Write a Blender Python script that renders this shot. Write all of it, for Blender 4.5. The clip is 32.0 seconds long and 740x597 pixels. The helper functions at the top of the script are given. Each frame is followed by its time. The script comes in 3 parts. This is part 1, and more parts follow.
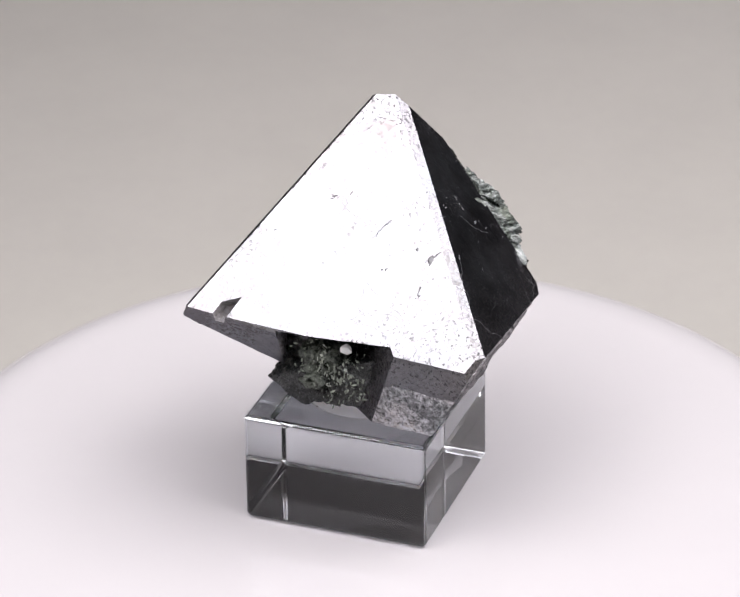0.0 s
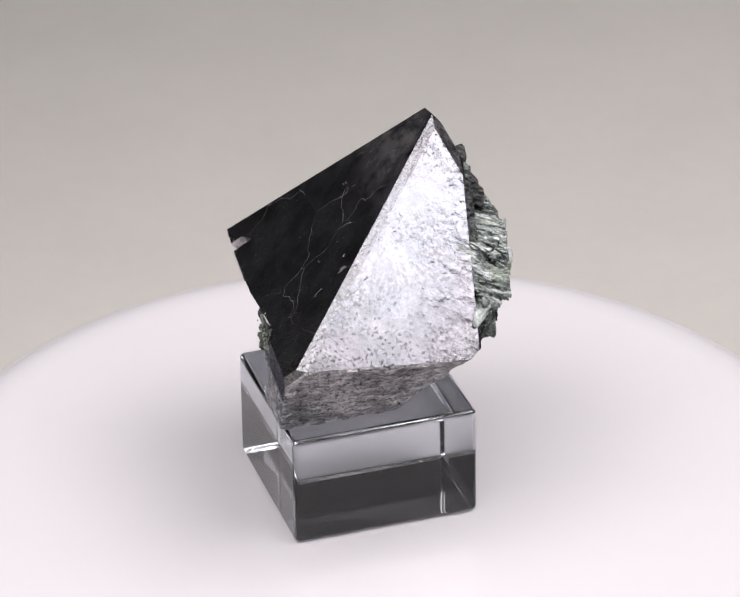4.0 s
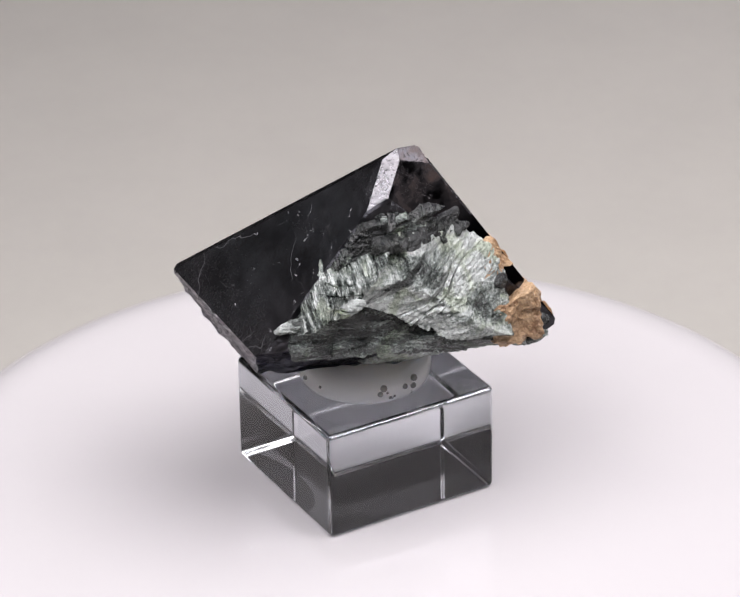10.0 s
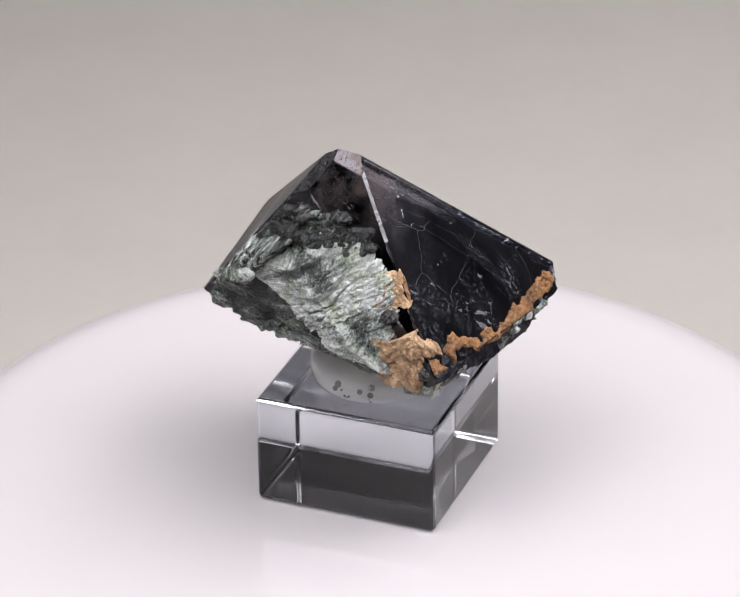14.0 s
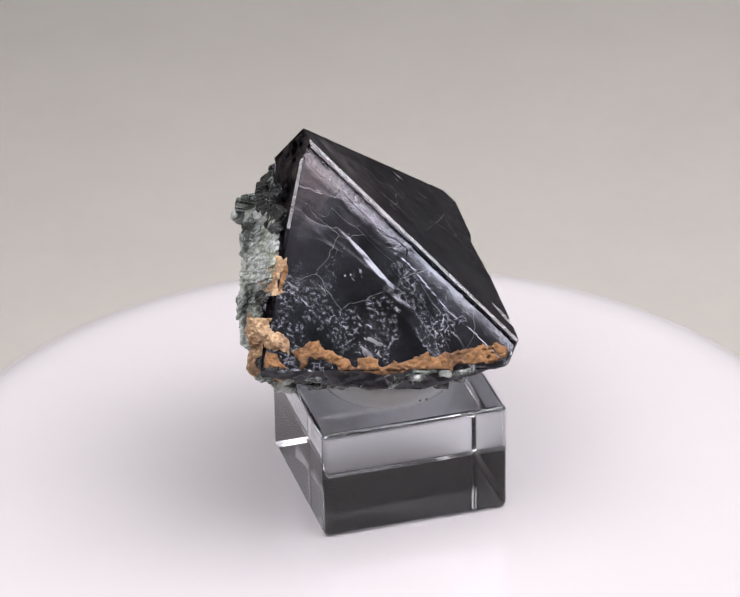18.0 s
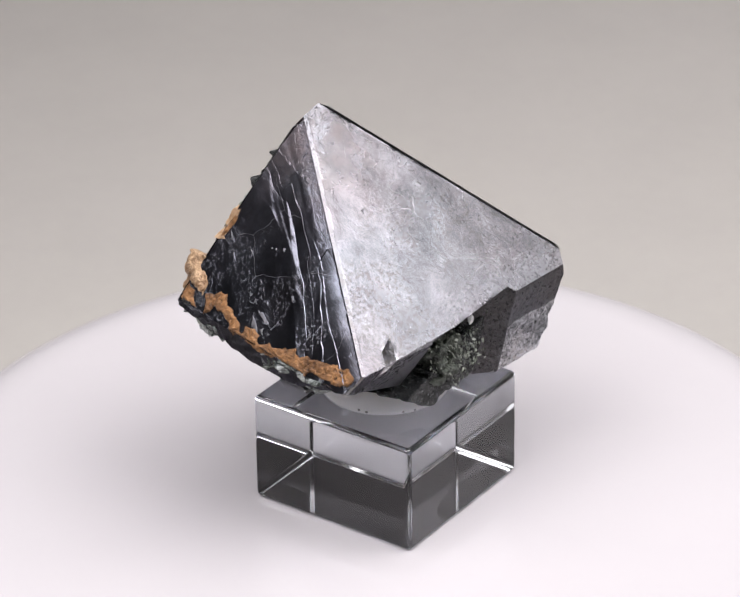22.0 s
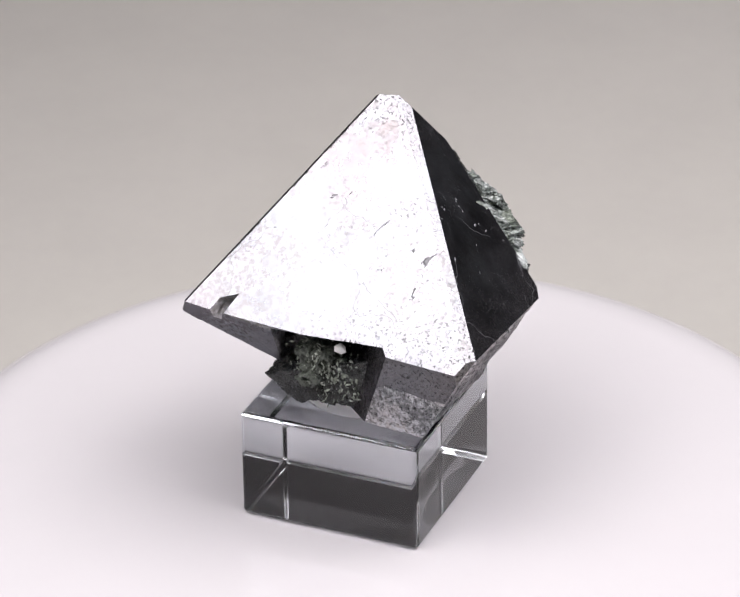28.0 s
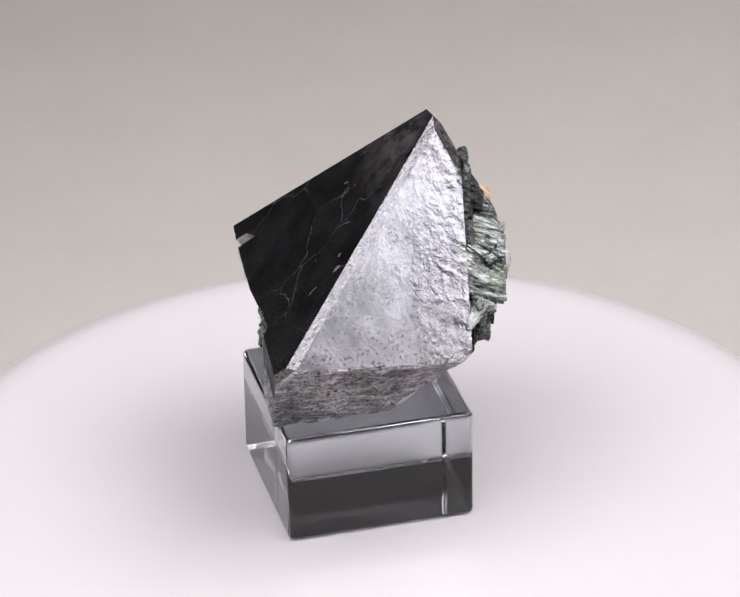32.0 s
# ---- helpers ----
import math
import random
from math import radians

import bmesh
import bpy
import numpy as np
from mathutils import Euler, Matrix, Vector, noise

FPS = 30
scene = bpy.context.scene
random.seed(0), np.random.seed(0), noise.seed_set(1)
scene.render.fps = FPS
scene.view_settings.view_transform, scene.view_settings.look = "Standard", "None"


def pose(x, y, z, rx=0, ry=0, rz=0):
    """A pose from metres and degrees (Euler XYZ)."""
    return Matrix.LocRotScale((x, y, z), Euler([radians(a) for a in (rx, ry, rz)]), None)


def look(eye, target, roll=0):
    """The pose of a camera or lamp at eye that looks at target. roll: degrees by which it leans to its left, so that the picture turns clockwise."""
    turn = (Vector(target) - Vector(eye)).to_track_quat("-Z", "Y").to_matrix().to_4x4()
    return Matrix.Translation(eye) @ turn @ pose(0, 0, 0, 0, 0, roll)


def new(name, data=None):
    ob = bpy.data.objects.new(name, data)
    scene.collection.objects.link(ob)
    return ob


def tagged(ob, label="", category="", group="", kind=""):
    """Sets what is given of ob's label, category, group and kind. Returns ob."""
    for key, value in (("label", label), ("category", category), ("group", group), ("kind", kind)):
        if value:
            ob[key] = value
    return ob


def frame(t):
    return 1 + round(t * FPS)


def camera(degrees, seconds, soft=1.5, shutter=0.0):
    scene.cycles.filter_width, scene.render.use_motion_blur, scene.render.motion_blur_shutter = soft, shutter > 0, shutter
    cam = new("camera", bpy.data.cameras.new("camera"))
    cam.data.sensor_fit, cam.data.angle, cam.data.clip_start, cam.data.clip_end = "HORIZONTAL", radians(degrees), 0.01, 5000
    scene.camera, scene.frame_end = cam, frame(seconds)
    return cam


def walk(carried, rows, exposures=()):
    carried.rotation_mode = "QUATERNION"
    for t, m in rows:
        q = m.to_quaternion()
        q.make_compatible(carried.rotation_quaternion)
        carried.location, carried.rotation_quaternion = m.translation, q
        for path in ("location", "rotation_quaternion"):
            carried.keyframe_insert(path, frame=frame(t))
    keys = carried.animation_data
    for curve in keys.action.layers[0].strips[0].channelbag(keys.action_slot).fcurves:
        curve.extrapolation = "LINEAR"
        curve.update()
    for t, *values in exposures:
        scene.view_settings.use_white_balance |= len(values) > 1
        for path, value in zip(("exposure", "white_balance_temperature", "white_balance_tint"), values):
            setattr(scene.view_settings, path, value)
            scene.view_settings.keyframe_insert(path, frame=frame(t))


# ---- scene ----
cam = camera(10.48, 32.0, soft=1.35)
cam.data.dof.use_dof, cam.data.dof.focus_distance, cam.data.dof.aperture_fstop = True, 0.65, 50.0
EYE = (0.0, -0.5824, 0.3603)
walk(cam, [(0.0, look(EYE, (-0.0002, 0.2811, -0.1222), -0.882)),
           (32.0, look(EYE, (-0.0002, 0.2811, -0.1222), -0.882))], [(0.0, 0.0), (32.0, 0.0)])

# ---- light: a dim room, two soft boxes either side of the camera, a wide one overhead ----
world = bpy.data.worlds.new("dim_room")
scene.world = world
world.use_nodes = True
world.node_tree.nodes["Background"].inputs[0].default_value = (1.0, 0.97, 1.0, 1)
world.node_tree.nodes["Background"].inputs[1].default_value = 0.022


def soft_box(az, el, dist, wide, high, watts, colour, tilt=0):
    a, e = radians(az), radians(el)
    at = Vector((math.cos(e) * math.cos(a), math.cos(e) * math.sin(a), math.sin(e))) * dist
    lamp = bpy.data.lights.new("soft_box_light", "AREA")
    lamp.shape, lamp.size, lamp.size_y, lamp.energy, lamp.color = "RECTANGLE", wide, high, watts, colour
    lamp.spread = radians(120)
    ob = new("soft_box_light", lamp)
    ob.matrix_world = look(at + Vector((0, 0, 0.04)), (0, 0, 0.04)) @ Matrix.Rotation(radians(tilt), 4, "Z")
    return tagged(ob, "soft box lamp lighting the turntable", "lamp")


soft_box(-15, 52, 0.50, 0.46, 0.32, 1.03, (1.0, 0.966, 0.998), -8)
soft_box(-147, 53, 0.50, 0.44, 0.30, 0.79, (1.0, 0.966, 0.998))
soft_box(-50, 80, 0.40, 0.80, 0.39, 1.70, (1.0, 0.968, 0.998))

MM = 0.001
TURN = 12.9669   # degrees a second, clockwise from above


# ---- materials ----
def material(name):
    m = bpy.data.materials.new(name)
    m.use_nodes = True
    nt = m.node_tree
    return m, nt, nt.nodes["Principled BSDF"]


def node(nt, kind, **values):
    n = nt.nodes.new(kind)
    for key, value in values.items():
        n.inputs[key].default_value = value
    return n


def spot_of(nt, scale=(1, 1, 1), turn=(0, 0, 0), coord="Object"):
    tc, mp = nt.nodes.new("ShaderNodeTexCoord"), nt.nodes.new("ShaderNodeMapping")
    mp.inputs["Scale"].default_value, mp.inputs["Rotation"].default_value = scale, turn
    nt.links.new(tc.outputs[coord], mp.inputs["Vector"])
    return mp.outputs[0]


def noise_of(nt, vec, scale, detail=6, rough=0.6, distortion=0.0):
    n = node(nt, "ShaderNodeTexNoise", Scale=scale, Detail=detail, Roughness=rough, Distortion=distortion)
    nt.links.new(vec, n.inputs["Vector"])
    return n.outputs[0]


def ramp_of(nt, fac, *stops):
    r = nt.nodes.new("ShaderNodeValToRGB")
    el = r.color_ramp.elements
    while len(el) < len(stops):
        el.new(0.5)
    for e, (at, c) in zip(el, stops):
        e.position = at
        e.color = (c, c, c, 1) if isinstance(c, (int, float)) else (*c, 1)
    nt.links.new(fac, r.inputs[0])
    return r.outputs[0]


def mix_of(nt, fac, a, b, kind="MIX"):
    m = nt.nodes.new("ShaderNodeMix")
    m.data_type, m.blend_type = "RGBA", kind
    for sock, v in ((m.inputs[0], fac), (m.inputs[6], a), (m.inputs[7], b)):
        if hasattr(v, "is_linked"):
            nt.links.new(v, sock)
        elif isinstance(v, (int, float)):
            sock.default_value = v
        else:
            sock.default_value = (*v, 1)
    return m.outputs[2]


def bump_of(nt, height, strength, dist, normal=None):
    b = node(nt, "ShaderNodeBump", Strength=strength, Distance=dist)
    nt.links.new(height, b.inputs["Height"])
    if normal:
        nt.links.new(normal, b.inputs["Normal"])
    return b.outputs[0]


def drawn_out(nt, way, ratio, flat=False):
    """Texture space drawn out along a direction, or flattened across it."""
    turned = spot_of(nt, (1, 1, 1), Vector(way).rotation_difference(Vector((0, 0, 1))).to_euler())
    mp = nt.nodes.new("ShaderNodeMapping")
    mp.inputs["Scale"].default_value = (ratio, ratio, 1.0) if flat else (1.0, 1.0, ratio)
    nt.links.new(turned, mp.inputs["Vector"])
    return mp.outputs[0]


CONTACT_WAY = (0.6065, 0.79, 0.0896)   # from the crystal into the schist
HAZE = ((-0.049, -0.828, 0.558), 0.0277)   # the way from the face F4 up to its ridge with F1


def side_of(nt, way, at, soft, v, wander=0.0025):
    """1 on the side of a plane that the way points to, with a wandering border."""
    d = nt.nodes.new("ShaderNodeVectorMath")
    d.operation = "DOT_PRODUCT"
    nt.links.new(v, d.inputs[0])
    d.inputs[1].default_value = Vector(way).normalized()
    add = nt.nodes.new("ShaderNodeMath")
    add.operation = "MULTIPLY_ADD"
    nt.links.new(noise_of(nt, v, 160, 4), add.inputs[0])
    add.inputs[1].default_value = wander * 4
    nt.links.new(d.outputs["Value"], add.inputs[2])
    m = node(nt, "ShaderNodeMapRange")
    m.inputs["From Min"].default_value, m.inputs["From Max"].default_value = at - soft + wander * 2, at + soft + wander * 2
    nt.links.new(add.outputs[0], m.inputs["Value"])
    return m.outputs[0]


def crystal_material(name, base, rough, relief, cracks, grain, chips=0.0, stripes=0.0, metal=1.0, frost=0.0, flaky=0.0, streaks=None, film=0.0, haze=0.0, scaly=False, shells=False):
    """Dark metallic faces: grown relief, healed cracks, chips, grains of dirt, frosted or flaky lower parts, a brown film at the top."""
    m, nt, p = material(name)
    v = spot_of(nt)
    big, mid, fine = noise_of(nt, v, 70, 4, 0.55), noise_of(nt, v, 330, 5, 0.6), noise_of(nt, v, 1300, 6, 0.7)
    warp = mix_of(nt, 0.006, v, node_out(noise_colour(nt, v, 130)), "ADD")
    vor = node(nt, "ShaderNodeTexVoronoi", Scale=62.0)
    vor.feature = "DISTANCE_TO_EDGE"
    nt.links.new(warp, vor.inputs["Vector"])
    line = ramp_of(nt, vor.outputs["Distance"], (0.0, 1.0), (0.0012, 0.0))
    keep = ramp_of(nt, noise_of(nt, v, 75, 2), (0.43, 0.0), (0.54, cracks))
    crack = mix_of(nt, 1.0, line, keep, "MULTIPLY")
    scratch = ramp_of(nt, noise_of(nt, drawn_out(nt, (-0.7, -0.37, -0.61), 0.4), 560, 4, 0.65, 0.8), (0.66 - chips, 0.0), (0.70 - chips, 1.0))
    near = ramp_of(nt, noise_of(nt, v, 110, 2), (0.5 - chips, 0.0), (0.6 - chips, 0.7))
    chip = mix_of(nt, 1.0, scratch, near, "MULTIPLY")
    dirt = mix_of(nt, 1.0, ramp_of(nt, fine, (0.48, 0.0), (0.56, 1.0)), ramp_of(nt, big, (0.45, 0.0), (0.60, grain)), "MULTIPLY")
    tint = ramp_of(nt, mid, (0.35, tuple(c * 0.85 for c in base)), (0.7, tuple(c * 1.12 for c in base)))
    tint = mix_of(nt, ramp_of(nt, noise_of(nt, v, 48, 3, 0.5, 0.4), (0.4, 0.0), (0.6, 1.0)), mix_of(nt, 1.0, tint, (1.01, 0.975, 0.985), "MULTIPLY"), mix_of(nt, 1.0, tint, (0.975, 1.0, 1.03), "MULTIPLY"))
    col = mix_of(nt, dirt, tint, (base[0] * 0.75, base[1] * 0.72, base[2] * 0.70))
    brown = mix_of(nt, 1.0, side_of(nt, (0, 0, 1), 0.0585, 0.004, v), ramp_of(nt, noise_of(nt, v, 190, 5, 0.65), (0.4, 0.0), (0.62, film)), "MULTIPLY")
    col = mix_of(nt, brown, col, (base[0] * 0.85, base[1] * 0.56, base[2] * 0.40))
    col = mix_of(nt, ramp_of(nt, noise_of(nt, v, 60, 4, 0.6, 0.6), (0.45, 0.0), (0.62, 0.6)), col, (1.0, 0.95, 0.97), "MULTIPLY")
    pits = mix_of(nt, 1.0, ramp_of(nt, noise_of(nt, v, 2300, 3, 0.6), (0.5, 0.0), (0.66, 1.0)), ramp_of(nt, noise_of(nt, v, 120, 4, 0.6), (0.42, 0.0), (0.62, 1.0)), "MULTIPLY")
    speck = mix_of(nt, 1.0, ramp_of(nt, noise_of(nt, v, 1900, 5, 0.7, 0.4), (0.535, 0.0), (0.61, 0.85)),
                   mix_of(nt, 1.0, ramp_of(nt, noise_of(nt, v, 105, 4, 0.65), (0.50, 0.0), (0.64, 0.6)), mix_of(nt, 1.0, side_of(nt, (0.25, -0.45, -0.85), -0.026, 0.007, v, 0.004), side_of(nt, (0, 0, 1), 0.0615, 0.003, v), "LIGHTEN"), "LIGHTEN"), "MULTIPLY")
    col = mix_of(nt, speck, col, (0.035, 0.034, 0.036))
    mark = mix_of(nt, 1.0, crack, chip, "LIGHTEN")
    if streaks:
        streak = noise_of(nt, drawn_out(nt, streaks, 0.4), 1300, 6, 0.72, 0.3)
        col = mix_of(nt, 1.0, col, ramp_of(nt, mix_of(nt, 0.45, streak, big), (0.40, 0.3), (0.48, 0.7), (0.54, 1.25)), "MULTIPLY")
    if flaky:
        squiggle = ramp_of(nt, noise_of(nt, v, 1900, 5, 0.75, 0.3), (0.56, 0.0), (0.60, 1.0), (0.64, 1.0), (0.70, 0.2))
        squiggle = mix_of(nt, 1.0, squiggle, ramp_of(nt, noise_of(nt, v, 170, 3), (0.47, 0.0), (0.64, 0.6)), "MULTIPLY")
        low = side_of(nt, (0.1, 0.0, -1), -0.0475, 0.003, v)
        flake = mix_of(nt, 1.0, squiggle, low, "MULTIPLY")
        mark = mix_of(nt, 1.0, mark, mix_of(nt, flaky, (0, 0, 0), flake), "LIGHTEN")
    col = mix_of(nt, mark, col, (0.20, 0.20, 0.21))
    nt.links.new(col, p.inputs["Base Color"])
    r = ramp_of(nt, mix_of(nt, 0.5, mid, fine), (0.38, rough * 0.85), (0.64, rough * 1.2))
    cloud = mix_of(nt, 0.35, noise_of(nt, v, 85, 5, 0.65, 0.5), mid)
    r = mix_of(nt, ramp_of(nt, cloud, (0.46, 0.0), (0.62, 0.35)), r, (min(0.6, rough * 1.9),) * 3)
    if frost:
        r = mix_of(nt, side_of(nt, (0.1, 0, -1), -0.040, 0.006, v, 0.004), r, (frost,) * 3)
    if flaky:
        r = mix_of(nt, side_of(nt, HAZE[0], HAZE[1] - 0.0040, 0.003, v, 0.002), r, (flaky * 0.4,) * 3)
    r = mix_of(nt, dirt, r, (rough * 1.4,) * 3)
    r = mix_of(nt, speck, r, (0.45, 0.45, 0.45))
    r = mix_of(nt, mark, r, (0.6, 0.6, 0.6))
    nt.links.new(r, p.inputs["Roughness"])
    nt.links.new(ramp_of(nt, mix_of(nt, 1.0, mark, (brown), "LIGHTEN"), (0.0, metal), (1.0, 0.15)), p.inputs["Metallic"])
    p.inputs["Specular Tint"].default_value = (0.22, 0.22, 0.24, 1)   # the gloss stays low at a flat angle
    b = bump_of(nt, fine, relief * 1.5, 0.00015)
    if stripes:
        b = bump_of(nt, noise_of(nt, spot_of(nt, (0.08, 0.08, 1.0)), 1500, 4, 0.6), stripes, 0.0004, b)
    if streaks:
        b = bump_of(nt, streak, 1.0, 0.0012, b)
    b = bump_of(nt, mid, relief * 0.6, 0.0004, b)
    b = bump_of(nt, big, relief * 0.35, 0.0012, b)
    if flaky:
        b = bump_of(nt, flake, 0.6 * flaky, 0.0003, b)
        b = bump_of(nt, mix_of(nt, 1.0, mid, low, "MULTIPLY"), 0.1, 0.0003, b)
    b = bump_of(nt, chip, 0.5, 0.0003, b)
    b = bump_of(nt, pits, -0.4, 0.0003, b)
    if scaly:
        plates = node(nt, "ShaderNodeTexVoronoi", Scale=300.0)
        nt.links.new(mix_of(nt, 0.012, v, node_out(noise_colour(nt, v, 230)), "ADD"), plates.inputs["Vector"])
        scales = mix_of(nt, 0.45, noise_of(nt, v, 420, 5, 0.7, 0.9), plates.outputs["Distance"])
        scales = mix_of(nt, 1.0, scales, side_of(nt, CONTACT_WAY, 0.0165, 0.0055, v, 0.004), "MULTIPLY")
        b = bump_of(nt, scales, 0.24, 0.0007, b)
    if shells:
        # shell-like breaks that step down from the ridge, and a grainy strip along it
        wander = nt.nodes.new("ShaderNodeMath")
        wander.operation = "MULTIPLY_ADD"
        nt.links.new(noise_of(nt, drawn_out(nt, (0.66, 0.38, 0.63), 0.45), 95, 3, 0.5, 0.6), wander.inputs[0])
        wander.inputs[1].default_value = 0.016
        away = nt.nodes.new("ShaderNodeVectorMath")
        away.operation = "DOT_PRODUCT"
        nt.links.new(v, away.inputs[0])
        away.inputs[1].default_value = Vector(HAZE[0]).normalized()
        nt.links.new(away.outputs["Value"], wander.inputs[2])
        level = node(nt, "ShaderNodeMapRange")
        level.inputs["From Min"].default_value, level.inputs["From Max"].default_value = HAZE[1] - 0.0030, HAZE[1] + 0.0085
        nt.links.new(wander.outputs[0], level.inputs["Value"])
        steps = ramp_of(nt, level.outputs[0], (0.0, 1.0), (0.24, 0.80), (0.25, 0.62), (0.47, 0.66), (0.48, 0.36), (0.69, 0.42), (0.705, 0.12), (1.0, 0.16))
        b = bump_of(nt, steps, 0.85, 0.0011, b)
        grainy = mix_of(nt, 1.0, noise_of(nt, v, 900, 5, 0.75), mix_of(nt, 1.0, side_of(nt, HAZE[0], HAZE[1] - 0.0026, 0.0008, v, 0.0006), side_of(nt, (0, 0, 1), 0.0535, 0.002, v), "MULTIPLY"), "MULTIPLY")
        b = bump_of(nt, grainy, 0.5, 0.0006, b)
    b = bump_of(nt, crack, -0.5, 0.0002, b)
    nt.links.new(b, p.inputs["Normal"])
    if haze:
        # a second, broader gloss from the finely etched skin
        broad = node(nt, "ShaderNodeBsdfAnisotropic", Roughness=0.46)
        both = node(nt, "ShaderNodeMixShader")
        nt.links.new(ramp_of(nt, noise_of(nt, v, 95, 5, 0.6), (0.36, haze * 0.4), (0.66, haze * 1.5)), both.inputs[0])
        nt.links.new(col, broad.inputs["Color"])
        nt.links.new(b, broad.inputs["Normal"])
        nt.links.new(p.outputs[0], both.inputs[1])
        nt.links.new(broad.outputs[0], both.inputs[2])
        nt.links.new(both.outputs[0], nt.nodes["Material Output"].inputs["Surface"])
    return m


def noise_colour(nt, v, scale):
    n = node(nt, "ShaderNodeTexNoise", Scale=scale, Detail=3.0)
    nt.links.new(v, n.inputs["Vector"])
    return n


def node_out(n):
    return n.outputs["Color"]


CRYSTAL = crystal_material("black_crystal", (0.27, 0.271, 0.282), 0.155, 0.07, 0.45, 0.8, 0.015, frost=0.34, haze=0.20, film=0.3)
FROSTED = crystal_material("frosted_crystal", (0.275, 0.278, 0.294), 0.15, 0.06, 0.5, 0.9, 0.012, frost=0.26, haze=0.16, scaly=True)
GLASSY = crystal_material("glassy_crystal", (0.19, 0.196, 0.225), 0.14, 0.06, 0.35, 0.5, 0.02, flaky=0.45, film=0.5, haze=0.10, shells=True)
DARK_FACE = crystal_material("dark_glassy_face", (0.085, 0.083, 0.09), 0.12, 0.06, 0.15, 0.5, 0.02, film=0.75)
BEVEL = crystal_material("crystal_edge", (0.24, 0.24, 0.248), 0.25, 0.6, 0.3, 0.9)
FRACTURE = crystal_material("crystal_fracture", (0.58, 0.58, 0.59), 0.3, 0.6, 0.3, 1.0, 0.03, streaks=(0.36, 0.93, -0.05))
ROUGH_FOOT = crystal_material("rough_crystal_foot", (0.07, 0.07, 0.078), 0.3, 0.6, 0.6, 0.8, 0.05)
STRIATED = crystal_material("striated_crystal", (0.15, 0.15, 0.16), 0.24, 0.3, 0.4, 0.8, 0.02, 0.05)


LAYERS = (0.60, -0.74, 0.30)   # the way in which the schist's layers run


def schist_material(name, shift, warm, way=(0.50, 0.66, -0.56), strand=0.42, sheets=False):
    """Green-grey schist: black and white strands along a fibre, dark splits between layers, mossy patches."""
    m, nt, p = material(name)
    v = spot_of(nt)
    along = drawn_out(nt, way, 0.1)
    if sheets:
        # upright sheets that stand out of the slab, fibrous towards its outside
        turned = spot_of(nt, (1, 1, 1), Matrix(((0.793, -0.609, 0), (0, 0, -1), (0.609, 0.793, 0))).to_euler())
        mp = nt.nodes.new("ShaderNodeMapping")
        mp.inputs["Scale"].default_value = (1.0, 0.34, 0.06)
        nt.links.new(turned, mp.inputs["Vector"])
        along = mp.outputs[0]
    fibre, blot = noise_of(nt, along, 1500 if sheets else 1100, 5, 0.65, 0.15), noise_of(nt, drawn_out(nt, LAYERS, 0.38), 125, 7, 0.66, 0.9)
    layer = noise_of(nt, drawn_out(nt, (0.49, 0.10, 0.866), 0.14, True), 420, 5, 0.65, 0.45)
    fine, patch = noise_of(nt, v, 2300, 4, 0.75), noise_of(nt, v, 170, 5, 0.6, 0.8)
    tone = mix_of(nt, strand, blot, fibre)
    tone = mix_of(nt, 0.24, tone, fine)
    col = ramp_of(nt, tone, (0.40 + shift, (0.006, 0.007, 0.008)), (0.445 + shift, (0.035, 0.042, 0.04)), (0.485 + shift, (0.16, 0.185, 0.172)), (0.53 + shift, (0.38, 0.405, 0.393)), (0.60 + shift, (0.62, 0.65, 0.64)))
    col = mix_of(nt, ramp_of(nt, patch, (0.50, 0.0), (0.60, warm)), col, (0.58, 0.66, 0.40), "MULTIPLY")
    col = mix_of(nt, ramp_of(nt, layer, (0.36, 0.35 if sheets else 1.0), (0.45, 0.0)), col, (0.008, 0.010, 0.010))
    nt.links.new(col, p.inputs["Base Color"])
    nt.links.new(ramp_of(nt, fibre, (0.4, 0.12), (0.65, 0.34)), p.inputs["Roughness"])
    p.inputs["Specular IOR Level"].default_value = 0.85
    b = bump_of(nt, fibre, 1.0, 0.0009)
    b = bump_of(nt, layer, 0.9, 0.0014, b)
    b = bump_of(nt, blot, 0.6, 0.0012, b)
    b = bump_of(nt, fine, 0.5, 0.00025, b)
    nt.links.new(b, p.inputs["Normal"])
    return m


def plain_material(name, a, c, scale, rough, bump=0.3, metal=0.0, dist=0.0005):
    m, nt, p = material(name)
    v = spot_of(nt)
    n1, n2 = noise_of(nt, v, scale, 6, 0.6), noise_of(nt, v, scale * 7, 4)
    nt.links.new(mix_of(nt, ramp_of(nt, mix_of(nt, 0.35, n1, n2), (0.38, 0.0), (0.62, 1.0)), a, c), p.inputs["Base Color"])
    p.inputs["Roughness"].default_value, p.inputs["Metallic"].default_value = rough, metal
    nt.links.new(bump_of(nt, mix_of(nt, 0.5, n1, n2), bump, dist), p.inputs["Normal"])
    return m


